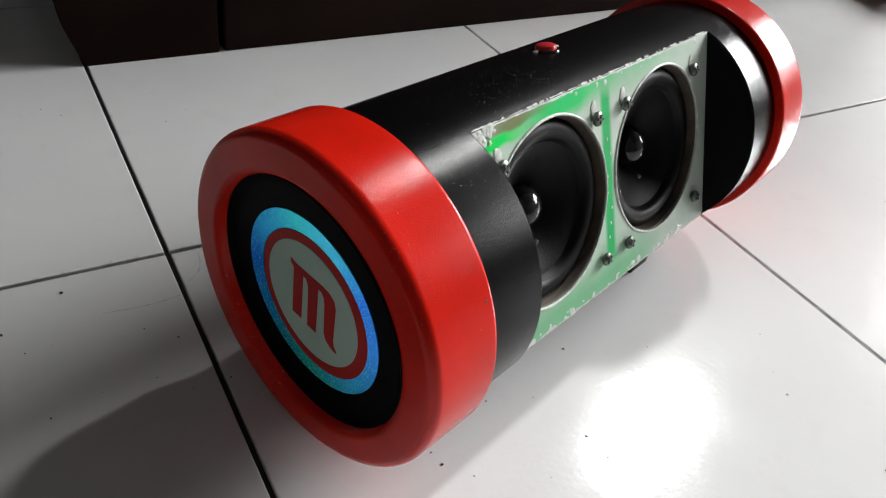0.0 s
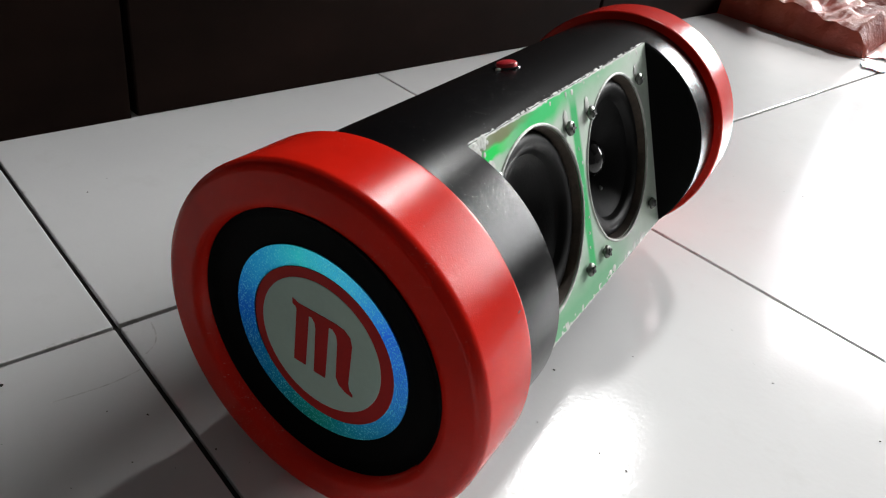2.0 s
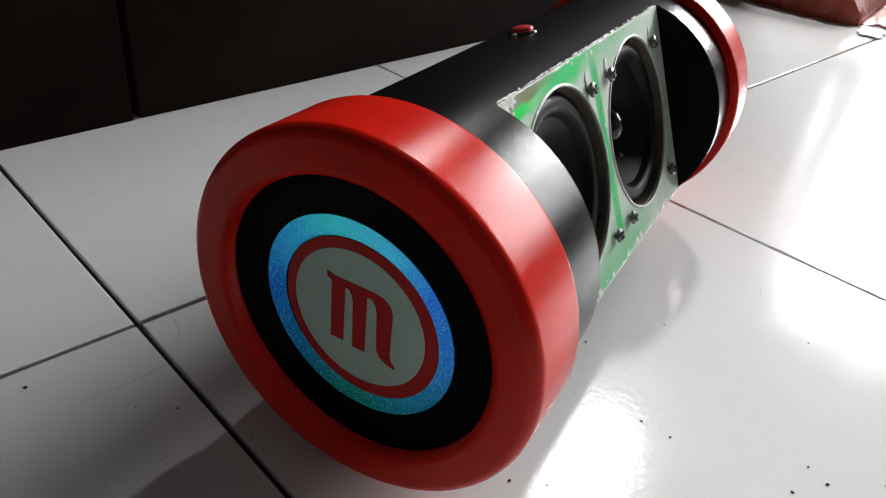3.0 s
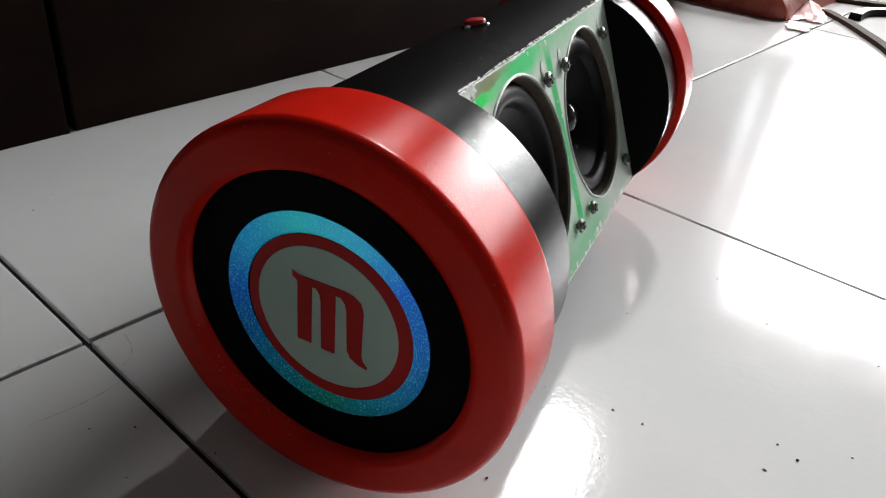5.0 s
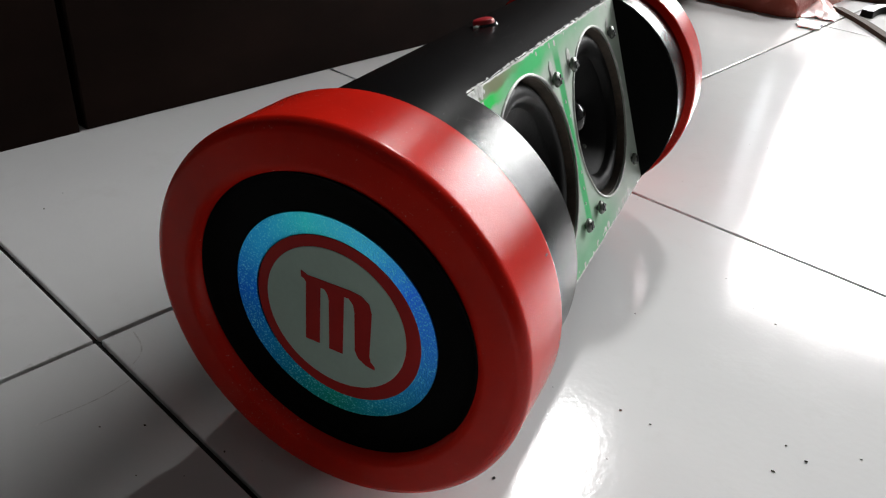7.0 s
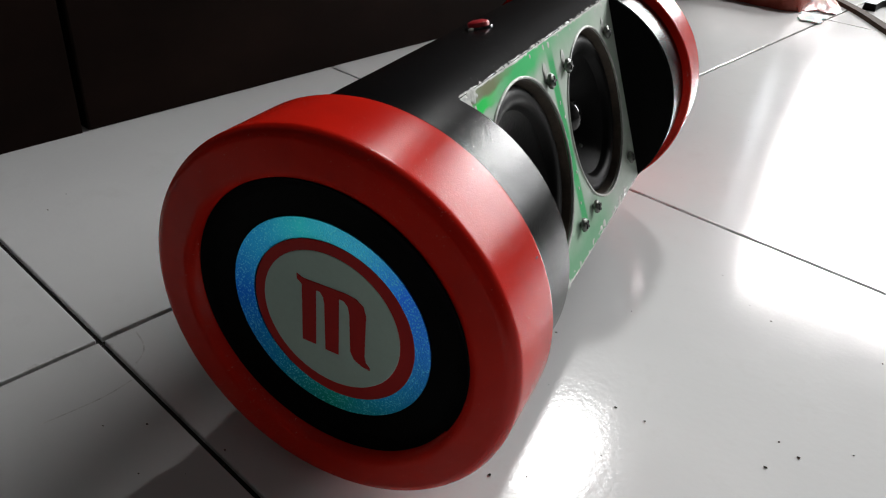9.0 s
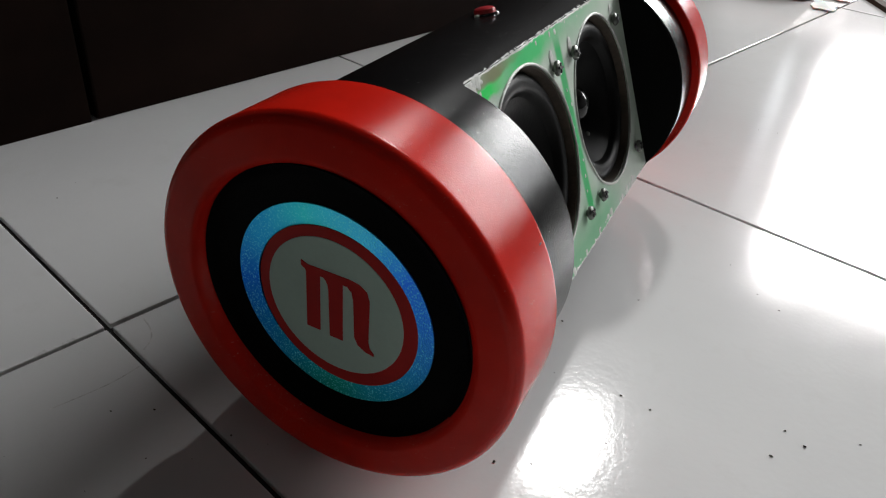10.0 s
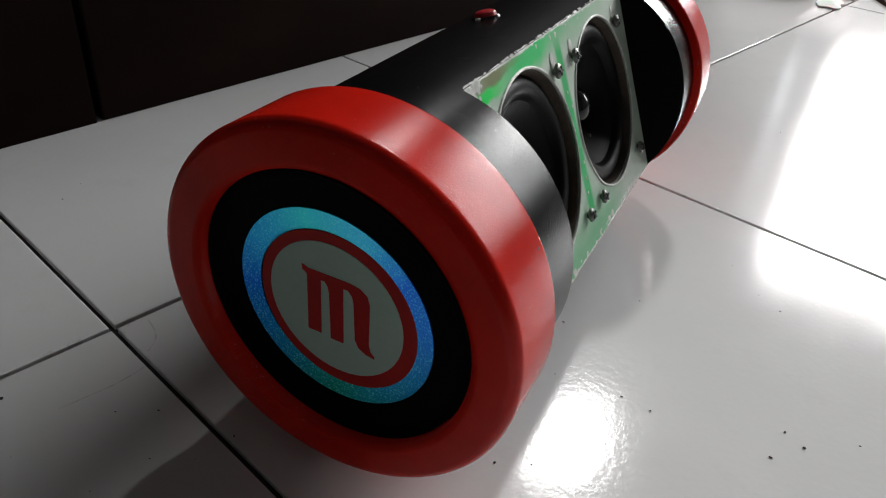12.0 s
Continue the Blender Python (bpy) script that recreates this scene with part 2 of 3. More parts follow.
def baffle_material():
    """Frosted acrylic, grey-green; green edge glow is painted as streaks: one sharp by the corner, a soft one along the
    top and one between the drivers.
    """
    m, tree, s = nodes_of("frosted_green_acrylic")
    tc = tree.nodes.new("ShaderNodeTexCoord")
    sep = tree.nodes.new("ShaderNodeSeparateXYZ")
    tree.links.new(tc.outputs["Object"], sep.inputs[0])
    u, v = sep.outputs["X"], sep.outputs["Y"]
    wob = math_node(tree, "MULTIPLY", math_node(tree, "SUBTRACT", noise_tex(tree, 60.0, 3.0), 0.5), 0.006)
    vw = math_node(tree, "ADD", v, wob)

    def band(centre, half, soft):
        d = math_node(tree, "ABSOLUTE", centre)
        return math_node(tree, "DIVIDE", math_node(tree, "SUBTRACT", half + soft, d), soft, clamp=True)

    def between(x, a, b, soft):
        lo = math_node(tree, "DIVIDE", math_node(tree, "SUBTRACT", x, a), soft, clamp=True)
        hi = math_node(tree, "DIVIDE", math_node(tree, "SUBTRACT", b, x), soft, clamp=True)
        return math_node(tree, "MULTIPLY", lo, hi)

    # slanting streak at the top: v rises from 0.040 at u 0.057 to 0.047 at u 0.125
    line = math_node(tree, "ADD", math_node(tree, "MULTIPLY", u, 0.095), 0.0330)
    off = math_node(tree, "SUBTRACT", vw, line)
    sharp = math_node(tree, "MULTIPLY", band(off, 0.0015, 0.0016), between(u, 0.050, 0.088, 0.014))
    wide = math_node(tree, "MULTIPLY", band(off, 0.0022, 0.0050), between(u, 0.070, 0.150, 0.030))
    wash = math_node(tree, "MULTIPLY", band(math_node(tree, "SUBTRACT", vw, 0.046), 0.001, 0.010), between(u, 0.05, 0.215, 0.05))
    mid = math_node(tree, "SUBTRACT", u, math_node(tree, "ADD", math_node(tree, "MULTIPLY", v, -0.03), 0.1397))
    stripe = math_node(tree, "MULTIPLY", band(mid, 0.0022, 0.0022), between(vw, -0.038, 0.044, 0.006))
    stripe_wash = math_node(tree, "MULTIPLY", band(mid, 0.002, 0.012), between(vw, -0.05, 0.02, 0.04))
    low = math_node(tree, "MULTIPLY", band(math_node(tree, "ADD", vw, 0.046), 0.005, 0.018), between(u, 0.05, 0.19, 0.03))
    blot = noise_tex(tree, 45.0, 4.0)
    col = ramp(tree, blot, [(0.3, (0.45, 0.54, 0.46)), (0.7, (0.56, 0.64, 0.56))])
    col = mix(tree, math_node(tree, "MULTIPLY", low, 0.85), col, (0.12, 0.40, 0.19))
    col = mix(tree, math_node(tree, "MULTIPLY", stripe_wash, 0.5), col, (0.12, 0.42, 0.21))
    col = mix(tree, math_node(tree, "MULTIPLY", wash, 0.7), col, (0.11, 0.46, 0.19))
    col = mix(tree, math_node(tree, "MULTIPLY", wide, 0.95), col, (0.012, 0.56, 0.14))
    col = mix(tree, math_node(tree, "MULTIPLY", stripe, 0.95), col, (0.008, 0.42, 0.11))
    col = mix(tree, math_node(tree, "MULTIPLY", math_node(tree, "MULTIPLY", between(off, 0.0012, 0.014, 0.0012), between(u, 0.050, 0.108, 0.025)), 0.85), col, (0.17, 0.165, 0.06))
    # light glowing in the acrylic's edge, put into the base colour
    col = mix(tree, sharp, col, (0.0, 0.70, 0.10))
    tree.links.new(col, s.inputs["Base Color"])
    s.inputs["Roughness"].default_value = 0.45
    s.inputs["Specular IOR Level"].default_value = 0.12
    s.inputs["Subsurface Weight"].default_value = 0.1
    s.inputs["Subsurface Radius"].default_value = (0.002, 0.004, 0.002)
    bump(tree, s, blot, 0.15, 0.001)
    return m


BAFFLE = baffle_material()


def sack_material():
    """Red-orange woven plastic, creased."""
    m, tree, s = nodes_of("red_orange_plastic")
    blot = noise_tex(tree, 16.0, 4.0)
    crease = noise_tex(tree, 60.0, 4.0, 0.65)
    tree.links.new(ramp(tree, blot, [(0.3, (0.30, 0.036, 0.022)), (0.7, (0.47, 0.10, 0.052))]), s.inputs["Base Color"])
    s.inputs["Roughness"].default_value = 0.45
    bump(tree, s, crease, 0.6, 0.004)
    return m


SACK = sack_material()


# ---------------------------------------------------------------- mesh helpers
def finish(name, bm, material, parent=None, label="", smooth=True, matrix=None):
    bmesh.ops.recalc_face_normals(bm, faces=bm.faces)
    me = bpy.data.meshes.new(name)
    bm.to_mesh(me)
    bm.free()
    if smooth:
        for p in me.polygons:
            p.use_smooth = True
        me.set_sharp_from_angle(angle=radians(38))
    for x in material if isinstance(material, (list, tuple)) else (material,):
        me.materials.append(x)
    ob = new(name, me)
    if matrix is not None:
        ob.matrix_basis = matrix
    if parent is not None:
        ob.parent = parent
    if label:
        ob["label"] = label
    return ob


def part(name, bm, material, parent, label="", smooth=True, matrix=None):
    return finish(name, bm, material, parent, label, smooth, matrix)


def box(bm, lo, hi, bevel=0.0, m=None):
    r = bmesh.ops.create_cube(bm, size=1.0)
    size = [b - a for a, b in zip(lo, hi)]
    mid = [(a + b) / 2 for a, b in zip(lo, hi)]
    bmesh.ops.transform(bm, matrix=Matrix.Translation(mid) @ Matrix.Diagonal((*size, 1)), verts=r["verts"])
    vs = r["verts"]
    if bevel:
        es = list({e for v in vs for e in v.link_edges})
        out = bmesh.ops.bevel(bm, geom=es, offset=bevel, segments=2, affect="EDGES", profile=0.5)
        vs = list({v for f in out["faces"] for v in f.verts} | {v for v in vs if v.is_valid})
    if m is not None:
        bmesh.ops.transform(bm, matrix=m, verts=vs)
    return bm


def lathe(profile, steps=96, axis="Y", wob=0.0):
    """Turns (radius, height) pairs round an axis; radius 0 closes the end."""
    bm = bmesh.new()
    rings = []
    for r, h in profile:
        ring = []
        for k in range(1 if r == 0 else steps):
            a = 2 * math.pi * k / steps
            rr = r * (1 + wob * noise.noise((math.cos(a) * 3, math.sin(a) * 3, h * 90)))
            p = (rr * math.cos(a), h, rr * math.sin(a)) if axis == "Y" else (rr * math.cos(a), rr * math.sin(a), h)
            ring.append(bm.verts.new(p))
        rings.append(ring)
    for a, b in zip(rings, rings[1:]):
        for k in range(steps):
            j = (k + 1) % steps
            if len(a) == 1 and len(b) == 1:
                continue
            if len(a) == 1:
                bm.faces.new((a[0], b[k], b[j]))
            elif len(b) == 1:
                bm.faces.new((a[k], a[j], b[0]))
            else:
                bm.faces.new((a[k], a[j], b[j], b[k]))
    return bm


def arc(cx, cy, r, a0, a1, n):
    return [(cx + r * math.cos(radians(a0 + (a1 - a0) * k / n)), cy + r * math.sin(radians(a0 + (a1 - a0) * k / n))) for k in range(n + 1)]


def slab_from_outline(points, depth, holes=()):
    """An outline in x and y, filled and given a thickness below z = 0; holes are round: (x, y, r)."""
    bm = bmesh.new()
    loops = [points] + [[(hx + hr * math.cos(2 * math.pi * k / 72), hy + hr * math.sin(2 * math.pi * k / 72)) for k in range(72)] for hx, hy, hr in holes]
    edges = []
    for lp in loops:
        vs = [bm.verts.new((x, y, 0)) for x, y in lp]
        edges += [bm.edges.new((a, b)) for a, b in zip(vs, vs[1:] + vs[:1])]
    bmesh.ops.triangle_fill(bm, use_beauty=True, use_dissolve=False, edges=edges)
    r = bmesh.ops.extrude_face_region(bm, geom=bm.faces[:])
    bmesh.ops.translate(bm, vec=(0, 0, -depth), verts=[v for v in r["geom"] if isinstance(v, bmesh.types.BMVert)])
    return bm


# ---------------------------------------------------------------- the room
CORNER = Vector((-0.1252, 0.0213, 0))
TURN = math.atan2(0.2865, -0.9581) - math.pi / 2


def plain_box(name, lo, hi, material, label, category, m=None):
    bm = bmesh.new()
    box(bm, lo, hi, 0.0, m)
    return tagged(finish(name, bm, material, smooth=False), label, category, kind="structure")


floor = plain_box("floor", (ROOM_W - 0.1, ROOM_S - 0.1, -0.10), (ROOM_E + 0.1, ROOM_N + 0.1, -0.0024), GROUT, "white glazed tile floor with dark dirty joints", "floor")

plain_box("wall_west", (ROOM_W - 0.1, ROOM_S, 0), (ROOM_W, ROOM_N, ROOM_H), PLASTER_DIM, "unseen plaster wall darkened to cut bounced light", "wall")
plain_box("wall_east", (ROOM_E, ROOM_S, 0), (ROOM_E + 0.1, ROOM_N, ROOM_H), PLASTER, "plain grey plaster wall", "wall")
# unseen wall, set close behind the camera to darken the cap's front
plain_box("wall_south", (ROOM_W - 0.1, ROOM_S - 0.1, 0), (ROOM_E + 0.1, ROOM_S, ROOM_H), PLASTER_DIM, "unseen plaster wall darkened to cut bounced light", "wall")


def north_wall():
    """Blocks butted round the window openings."""
    bm = bmesh.new()
    a, b = ROOM_N, ROOM_N + 0.1
    at = ROOM_W - 0.1
    for xa, xb, za, zb in (GAP, WINDOW, PANE):
        box(bm, (at, a, 0), (xa, b, ROOM_H))
        box(bm, (xa, a, 0), (xb, b, za))
        box(bm, (xa, a, zb), (xb, b, ROOM_H))
        at = xb
    box(bm, (at, a, 0), (ROOM_E + 0.1, b, ROOM_H))
    return tagged(finish("wall_north", bm, PLASTER, smooth=False), "grey plaster wall with two wide windows", "wall", kind="structure")


north_wall()


def ceiling():
    bm = bmesh.new()
    cuts_x = sorted({ROOM_W - 0.1, ROOM_E + 0.1, *[v for x, y, w, h in ROOF_LIGHTS for v in (x - w / 2, x + w / 2)]})
    cuts_y = sorted({ROOM_S - 0.1, ROOM_N + 0.1, *[v for x, y, w, h in ROOF_LIGHTS for v in (y - h / 2, y + h / 2)]})
    for xa, xb in zip(cuts_x, cuts_x[1:]):
        for ya, yb in zip(cuts_y, cuts_y[1:]):
            mx, my = (xa + xb) / 2, (ya + yb) / 2
            if any(abs(mx - x) < w / 2 and abs(my - y) < h / 2 for x, y, w, h in ROOF_LIGHTS):
                continue
            box(bm, (xa, ya, ROOM_H), (xb, yb, ROOM_H + 0.04))
    return tagged(finish("ceiling", bm, CEILING, smooth=False), "dark board ceiling with one glazed roof opening", "ceiling", kind="structure")


ceiling()


# ---------------------------------------------------------------- dark furniture along the side
CAB_DIR = math.atan2(0.9672, 0.2539)
CAB_AT = Vector((-0.3196, 0.0794, 0))


CUP_H = 0.78


def cupboard():
    """A dark wooden cupboard front of upright boards; local x runs along the front, local y into the body."""
    m = Matrix.Translation(CAB_AT) @ Matrix.Rotation(CAB_DIR, 4, "Z")
    root = new("cupboard")
    tagged(root, "dark brown stained wooden cupboard with upright front boards", "cupboard")
    root.matrix_basis = m
    bm = bmesh.new()
    box(bm, (0.012, 0.028, 0.0), (1.02, 0.42, CUP_H), 0.002)
    part("body", bm, WOOD, root)
    edges = [0.0, 0.0915, 0.62, 1.03]
    for k, (a, b) in enumerate(zip(edges, edges[1:])):
        bm = bmesh.new()
        gap = 0.0022
        if k == 0:
            # the end board has a foot curved at its outer edge
            outline = [(0.0, 0.0), (b - gap, 0.0), (b - gap, CUP_H), (-0.012, CUP_H), (-0.012, 0.05), (-0.008, 0.022), (-0.003, 0.008)]
            bm = slab_from_outline(outline, 0.022)
            bmesh.ops.transform(bm, matrix=Matrix.Rotation(radians(90), 4, "X"), verts=bm.verts)
        else:
            box(bm, (a + gap, 0.0, 0.0), (b - gap, 0.022, CUP_H), 0.0015)
        part("front_board", bm, WOOD, root, smooth=False)
    bm = bmesh.new()
    box(bm, (-0.015, -0.012, CUP_H), (1.04, 0.44, CUP_H + 0.022), 0.004)
    part("top_board", bm, WOOD, root)
    return root


cupboard()

# ---------------------------------------------------------------- the loudspeaker
AXIS_Z = 0.0710
CAP_R, CAP_L, TUBE_R, TUBE_T, LENGTH = 0.0614, 0.0288, 0.0572, 0.003, 0.2845
CUT_A, CUT_B = 0.0572, 0.2309
TILT_B, CHORD = 0.3686, 0.0326
HALF = math.acos(CHORD / TUBE_R)
SIDE = math.sqrt(TUBE_R ** 2 - CHORD ** 2)
AXIS = Matrix.Translation((0, 0, AXIS_Z))

speaker = new("portable_speaker")
tagged(speaker, "homemade black tube speaker with red end caps, on tiled floor", "speaker")


def tube():
    """The pipe, with its front cut away along a chord between two rings."""
    steps = 128
    a0, a1 = TILT_B + HALF, TILT_B - HALF + 2 * math.pi

    def shell(ya, yb, start, end, closed):
        bm = bmesh.new()
        n = steps if closed else 96
        grid = []
        for r in (TUBE_R, TUBE_R - TUBE_T):
            for y in (ya, yb):
                grid.append([bm.verts.new((r * math.cos(start + (end - start) * k / n), y, r * math.sin(start + (end - start) * k / n))) for k in range(n if closed else n + 1)])
        oa, ob, ia, ib = grid
        for k in range(n):
            j = (k + 1) % n if closed else k + 1
            bm.faces.new((oa[k], oa[j], ob[j], ob[k]))
            bm.faces.new((ia[k], ib[k], ib[j], ia[j]))
            bm.faces.new((oa[k], ia[k], ia[j], oa[j]))
            bm.faces.new((ob[k], ob[j], ib[j], ib[k]))
        if not closed:
            for k in (0, n):
                bm.faces.new((oa[k], ob[k], ib[k], ia[k]))
        return bm

    part("pipe_collar", shell(0.014, CUT_A, 0, 2 * math.pi, True), BLACK, speaker, "satin black painted pipe collar", matrix=AXIS)
    part("pipe_back", shell(CUT_A, CUT_B, a0, a1, False), BLACK, speaker, "black painted pipe with dust specks", matrix=AXIS)
    part("pipe_collar", shell(CUT_B, LENGTH - 0.014, 0, 2 * math.pi, True), BLACK, speaker, "satin black painted pipe collar", matrix=AXIS)


tube()


def end_plate(y):
    """A flat half-moon of black board closing the cut-out."""
    r = TUBE_R - 0.0005
    half = math.acos((CHORD - 0.004) / r)
    pts = [(r * math.cos(TILT_B - half + 2 * half * k / 40), r * math.sin(TILT_B - half + 2 * half * k / 40)) for k in range(41)]
    bm = slab_from_outline(pts, 0.003)
    bmesh.ops.transform(bm, matrix=Matrix.Rotation(radians(90), 4, "X"), verts=bm.verts)
    bmesh.ops.translate(bm, vec=(0, y, 0), verts=bm.verts)
    return part("end_plate", bm, MATT_BLACK, speaker, "flat black half-moon plate", smooth=False, matrix=AXIS)


end_plate(CUT_B - 0.0008)
end_plate(CUT_A - 0.0022)


def end_cap(matrix, name="end_cap"):
    """Turned cup: flat face with a shallow dish, rounded outer edge, open rim. Local y points into the tube."""
    inner = CAP_R - 0.0042
    rim = CAP_R - 0.0036
    prof = [(0, 0.0095), (0.0440, 0.0095), (0.0456, 0.0042), (0.0464, 0.0022), (0.0472, 0.0012), (0.0484, 0.0006), (0.0496, 0.0004), (0.0500, 0.0004), (rim - 0.0006, 0.0004), (rim - 0.0002, 0.0004)]
    prof += [(rim + x, 0.0040 + y) for x, y in arc(0, 0, 0.0036, -88, 0, 12)]
    prof += [(CAP_R, 0.0043), (CAP_R, 0.0049), (CAP_R, CAP_L - 0.0014), (CAP_R, CAP_L - 0.0008), (CAP_R - 0.0006, CAP_L), (inner, CAP_L), (inner, 0.0125), (0, 0.0125)]
    ob = part(name, lathe(prof, 128), RED, speaker, "red sprayed plastic pipe cap", matrix=matrix)
    return ob


NEAR = AXIS
FAR = AXIS @ Matrix.Translation((0, LENGTH, 0)) @ Matrix.Rotation(math.pi, 4, "Z")
cap_near = end_cap(NEAR)
cap_far = end_cap(FAR)


def ring_disc(r_in, r_out, y, thick):
    if r_in == 0:
        return lathe([(0, y + thick), (r_out, y + thick), (r_out, y + 0.0001), (r_out - 0.0001, y), (0, y)], 128)
    return lathe([(r_in, y), (r_out - 0.0001, y), (r_out, y + 0.0001), (r_out, y + thick), (r_in, y + thick), (r_in, y)], 128)


# the printed film sits slightly askew in the dish
OFF = Matrix.Translation((0.0010, 0.0056, 0.0010)) @ pose(0, 0, 0, 2.1, 0, -1.8)
DISH = [(0.0300, -0.0004), (0.0420, -0.0010), (0.0452, -0.0020), (0.0464, -0.0034), (0.0466, -0.0030), (0.0454, 0.0), (0, 0.0010), (0, -0.0004), (0.0300, -0.0004)]
part("black_disc", lathe(DISH, 128), STICKER_BLACK, cap_near, "matt black round film", matrix=OFF)
part("foil_ring", ring_disc(0.0270, 0.0344, -0.0010, 0.0006), FOIL, cap_near, "blue reflective foil ring", matrix=OFF @ Matrix.Translation((-0.0006, 0, -0.0005)))
PRINT = OFF @ Matrix.Translation((0.0004, 0, 0.0002))
part("red_ring", ring_disc(0.0230, 0.0278, -0.0012, 0.0006), STICKER_RED, cap_near, "printed red ring", matrix=PRINT @ Matrix.Translation((0.0005, 0, -0.0004)))
part("pale_disc", ring_disc(0, 0.0237, -0.0014, 0.0006), STICKER_PALE, cap_near, "pale grey-green printed disc", matrix=PRINT)


def emblem():
    """Three upright red bars joined by a bowed head, as a thin raised print."""
    w, h = 0.0232, 0.0256
    out = [(0, 0), (0.10, 0.035), (0.72, 0.03), (0.87, 0.05), (0.975, 0.12), (1.01, 0.24), (0.98, 0.84), (1.0, 0.93), (1.06, 0.985), (1.06, 1.02),
           (0.93, 1.0), (0.82, 0.94), (0.77, 0.84), (0.77, 0.30), (0.75, 0.20), (0.69, 0.14), (0.62, 0.14), (0.585, 0.97), (0.385, 0.97), (0.40, 0.28),
           (0.385, 0.2), (0.34, 0.14), (0.28, 0.14), (0.235, 0.95), (0.025, 0.95), (0.07, 0.13), (0.045, 0.10), (0, 0.08)]
    bm = slab_from_outline([((x - 0.53) * w, (0.5 - y) * h) for x, y in out], 0.0003)
    bmesh.ops.transform(bm, matrix=Matrix.Rotation(radians(90), 4, "X"), verts=bm.verts)
    bmesh.ops.translate(bm, vec=(0.0019, -0.0016, 0.0009), verts=bm.verts)
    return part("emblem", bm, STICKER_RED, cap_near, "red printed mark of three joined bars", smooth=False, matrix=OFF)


emblem()

# baffle: local x along the tube, local y up the board, local z out of it
PANEL = Matrix.Translation((CHORD * math.cos(TILT_B), 0, AXIS_Z + CHORD * math.sin(TILT_B))) @ Matrix((
    (0, -math.sin(TILT_B), math.cos(TILT_B), 0), (1, 0, 0, 0), (0, math.cos(TILT_B), math.sin(TILT_B), 0), (0, 0, 0, 1)))
DRIVER_R = 0.0380
DRIVERS = [(0.0996, 0.0024), (0.1833, 0.0027)]


def baffle():
    w = SIDE - 0.0006
    a, b = CUT_A + 0.0003, CUT_B - 0.0003
    rnd = random.Random(5)
    n = 60
    top = [(b - (b - a) * k / n, w + rnd.uniform(-0.0004, 0.0003)) for k in range(n + 1)]
    low = [(a + (b - a) * k / n, -w + rnd.uniform(-0.0004, 0.0005)) for k in range(n + 1)]
    bm = slab_from_outline(low + top, 0.003, [(x, y, DRIVER_R) for x, y in DRIVERS])
    return part("baffle", bm, BAFFLE, speaker, "frosted grey-green acrylic board, green edge glow painted as streaks", smooth=False, matrix=PANEL)


board = baffle()
for hx, hy in DRIVERS:
    ring = [(DRIVER_R + 0.0003 + 0.0006 * math.cos(radians(a)), 0.0001 + 0.0005 * math.sin(radians(a))) for a in range(0, 361, 45)]
    part("hole_edge", lathe(ring, 96, "Z", 0.008), GLUE, board, "pale sawn edge of the round hole", matrix=Matrix.Translation((hx, hy, 0)))


def driver(x, y):
    base = PANEL @ Matrix.Translation((x, y, 0))
    holder = part("driver", lathe([(DRIVER_R - 0.0001, -0.0031), (DRIVER_R - 0.0001, -0.0006), (DRIVER_R - 0.0006, -0.0010), (DRIVER_R - 0.0010, -0.0040), (DRIVER_R - 0.0013, -0.0062), (DRIVER_R + 0.001, -0.0062), (DRIVER_R + 0.001, -0.0031)], 72, "Z", 0.006),
                  BRONZE_RIM, speaker, "small black woofer with rubber surround", matrix=base)
    ro = DRIVER_R - 0.0006
    sur = [(ro, -0.0064)] + [(ro - 0.0050 + 0.0042 * math.cos(radians(a)), -0.0062 + 0.0032 * math.sin(radians(a))) for a in range(10, 171, 16)] + [(ro - 0.0102, -0.0068), (ro - 0.0102, -0.0078), (ro, -0.0078)]
    part("surround", lathe(sur, 72, "Z"), RUBBER, holder, "black rubber roll")
    cone = [(ro - 0.0100, -0.0066), (0.0245, -0.0076), (0.0205, -0.0098), (0.0150, -0.0135), (0.0095, -0.0180), (0.0088, -0.0195), (0, -0.0195)]
    part("cone", lathe(cone, 72, "Z"), CONE, holder, "matt black paper cone")
    dome = [(0.0090, -0.0190), (0.0092, -0.0160)] + [(0.0088 * math.cos(radians(a)), -0.0150 + 0.0070 * math.sin(radians(a))) for a in range(0, 90, 10)] + [(0, -0.0080)]
    part("dust_cap", lathe(dome, 40, "Z"), GLOSS_BLACK, holder, "glossy black dome")
    # a lead-wire rivet on the cone
    riv = [(0, -0.0128), (0.0010, -0.0129), (0.0015, -0.0136), (0.0015, -0.0150)]
    part("rivet", lathe(riv, 16, "Z"), STEEL, holder, "small grey rivet", matrix=Matrix.Translation((0.004, -0.0165, 0.001)))
    return holder


for dx, dy in DRIVERS:
    driver(dx, dy)


def blob(bm, at, size, seed, rough=0.35, sub=2):
    r = bmesh.ops.create_icosphere(bm, subdivisions=sub, radius=1.0)
    for v in r["verts"]:
        k = 1 + rough * noise.noise(Vector(v.co) * 1.6 + Vector((seed * 3.7, seed * 1.3, seed)))
        v.co = Vector((at[0] + v.co.x * size[0] * k, at[1] + v.co.y * size[1] * k, at[2] + v.co.z * size[2] * k))


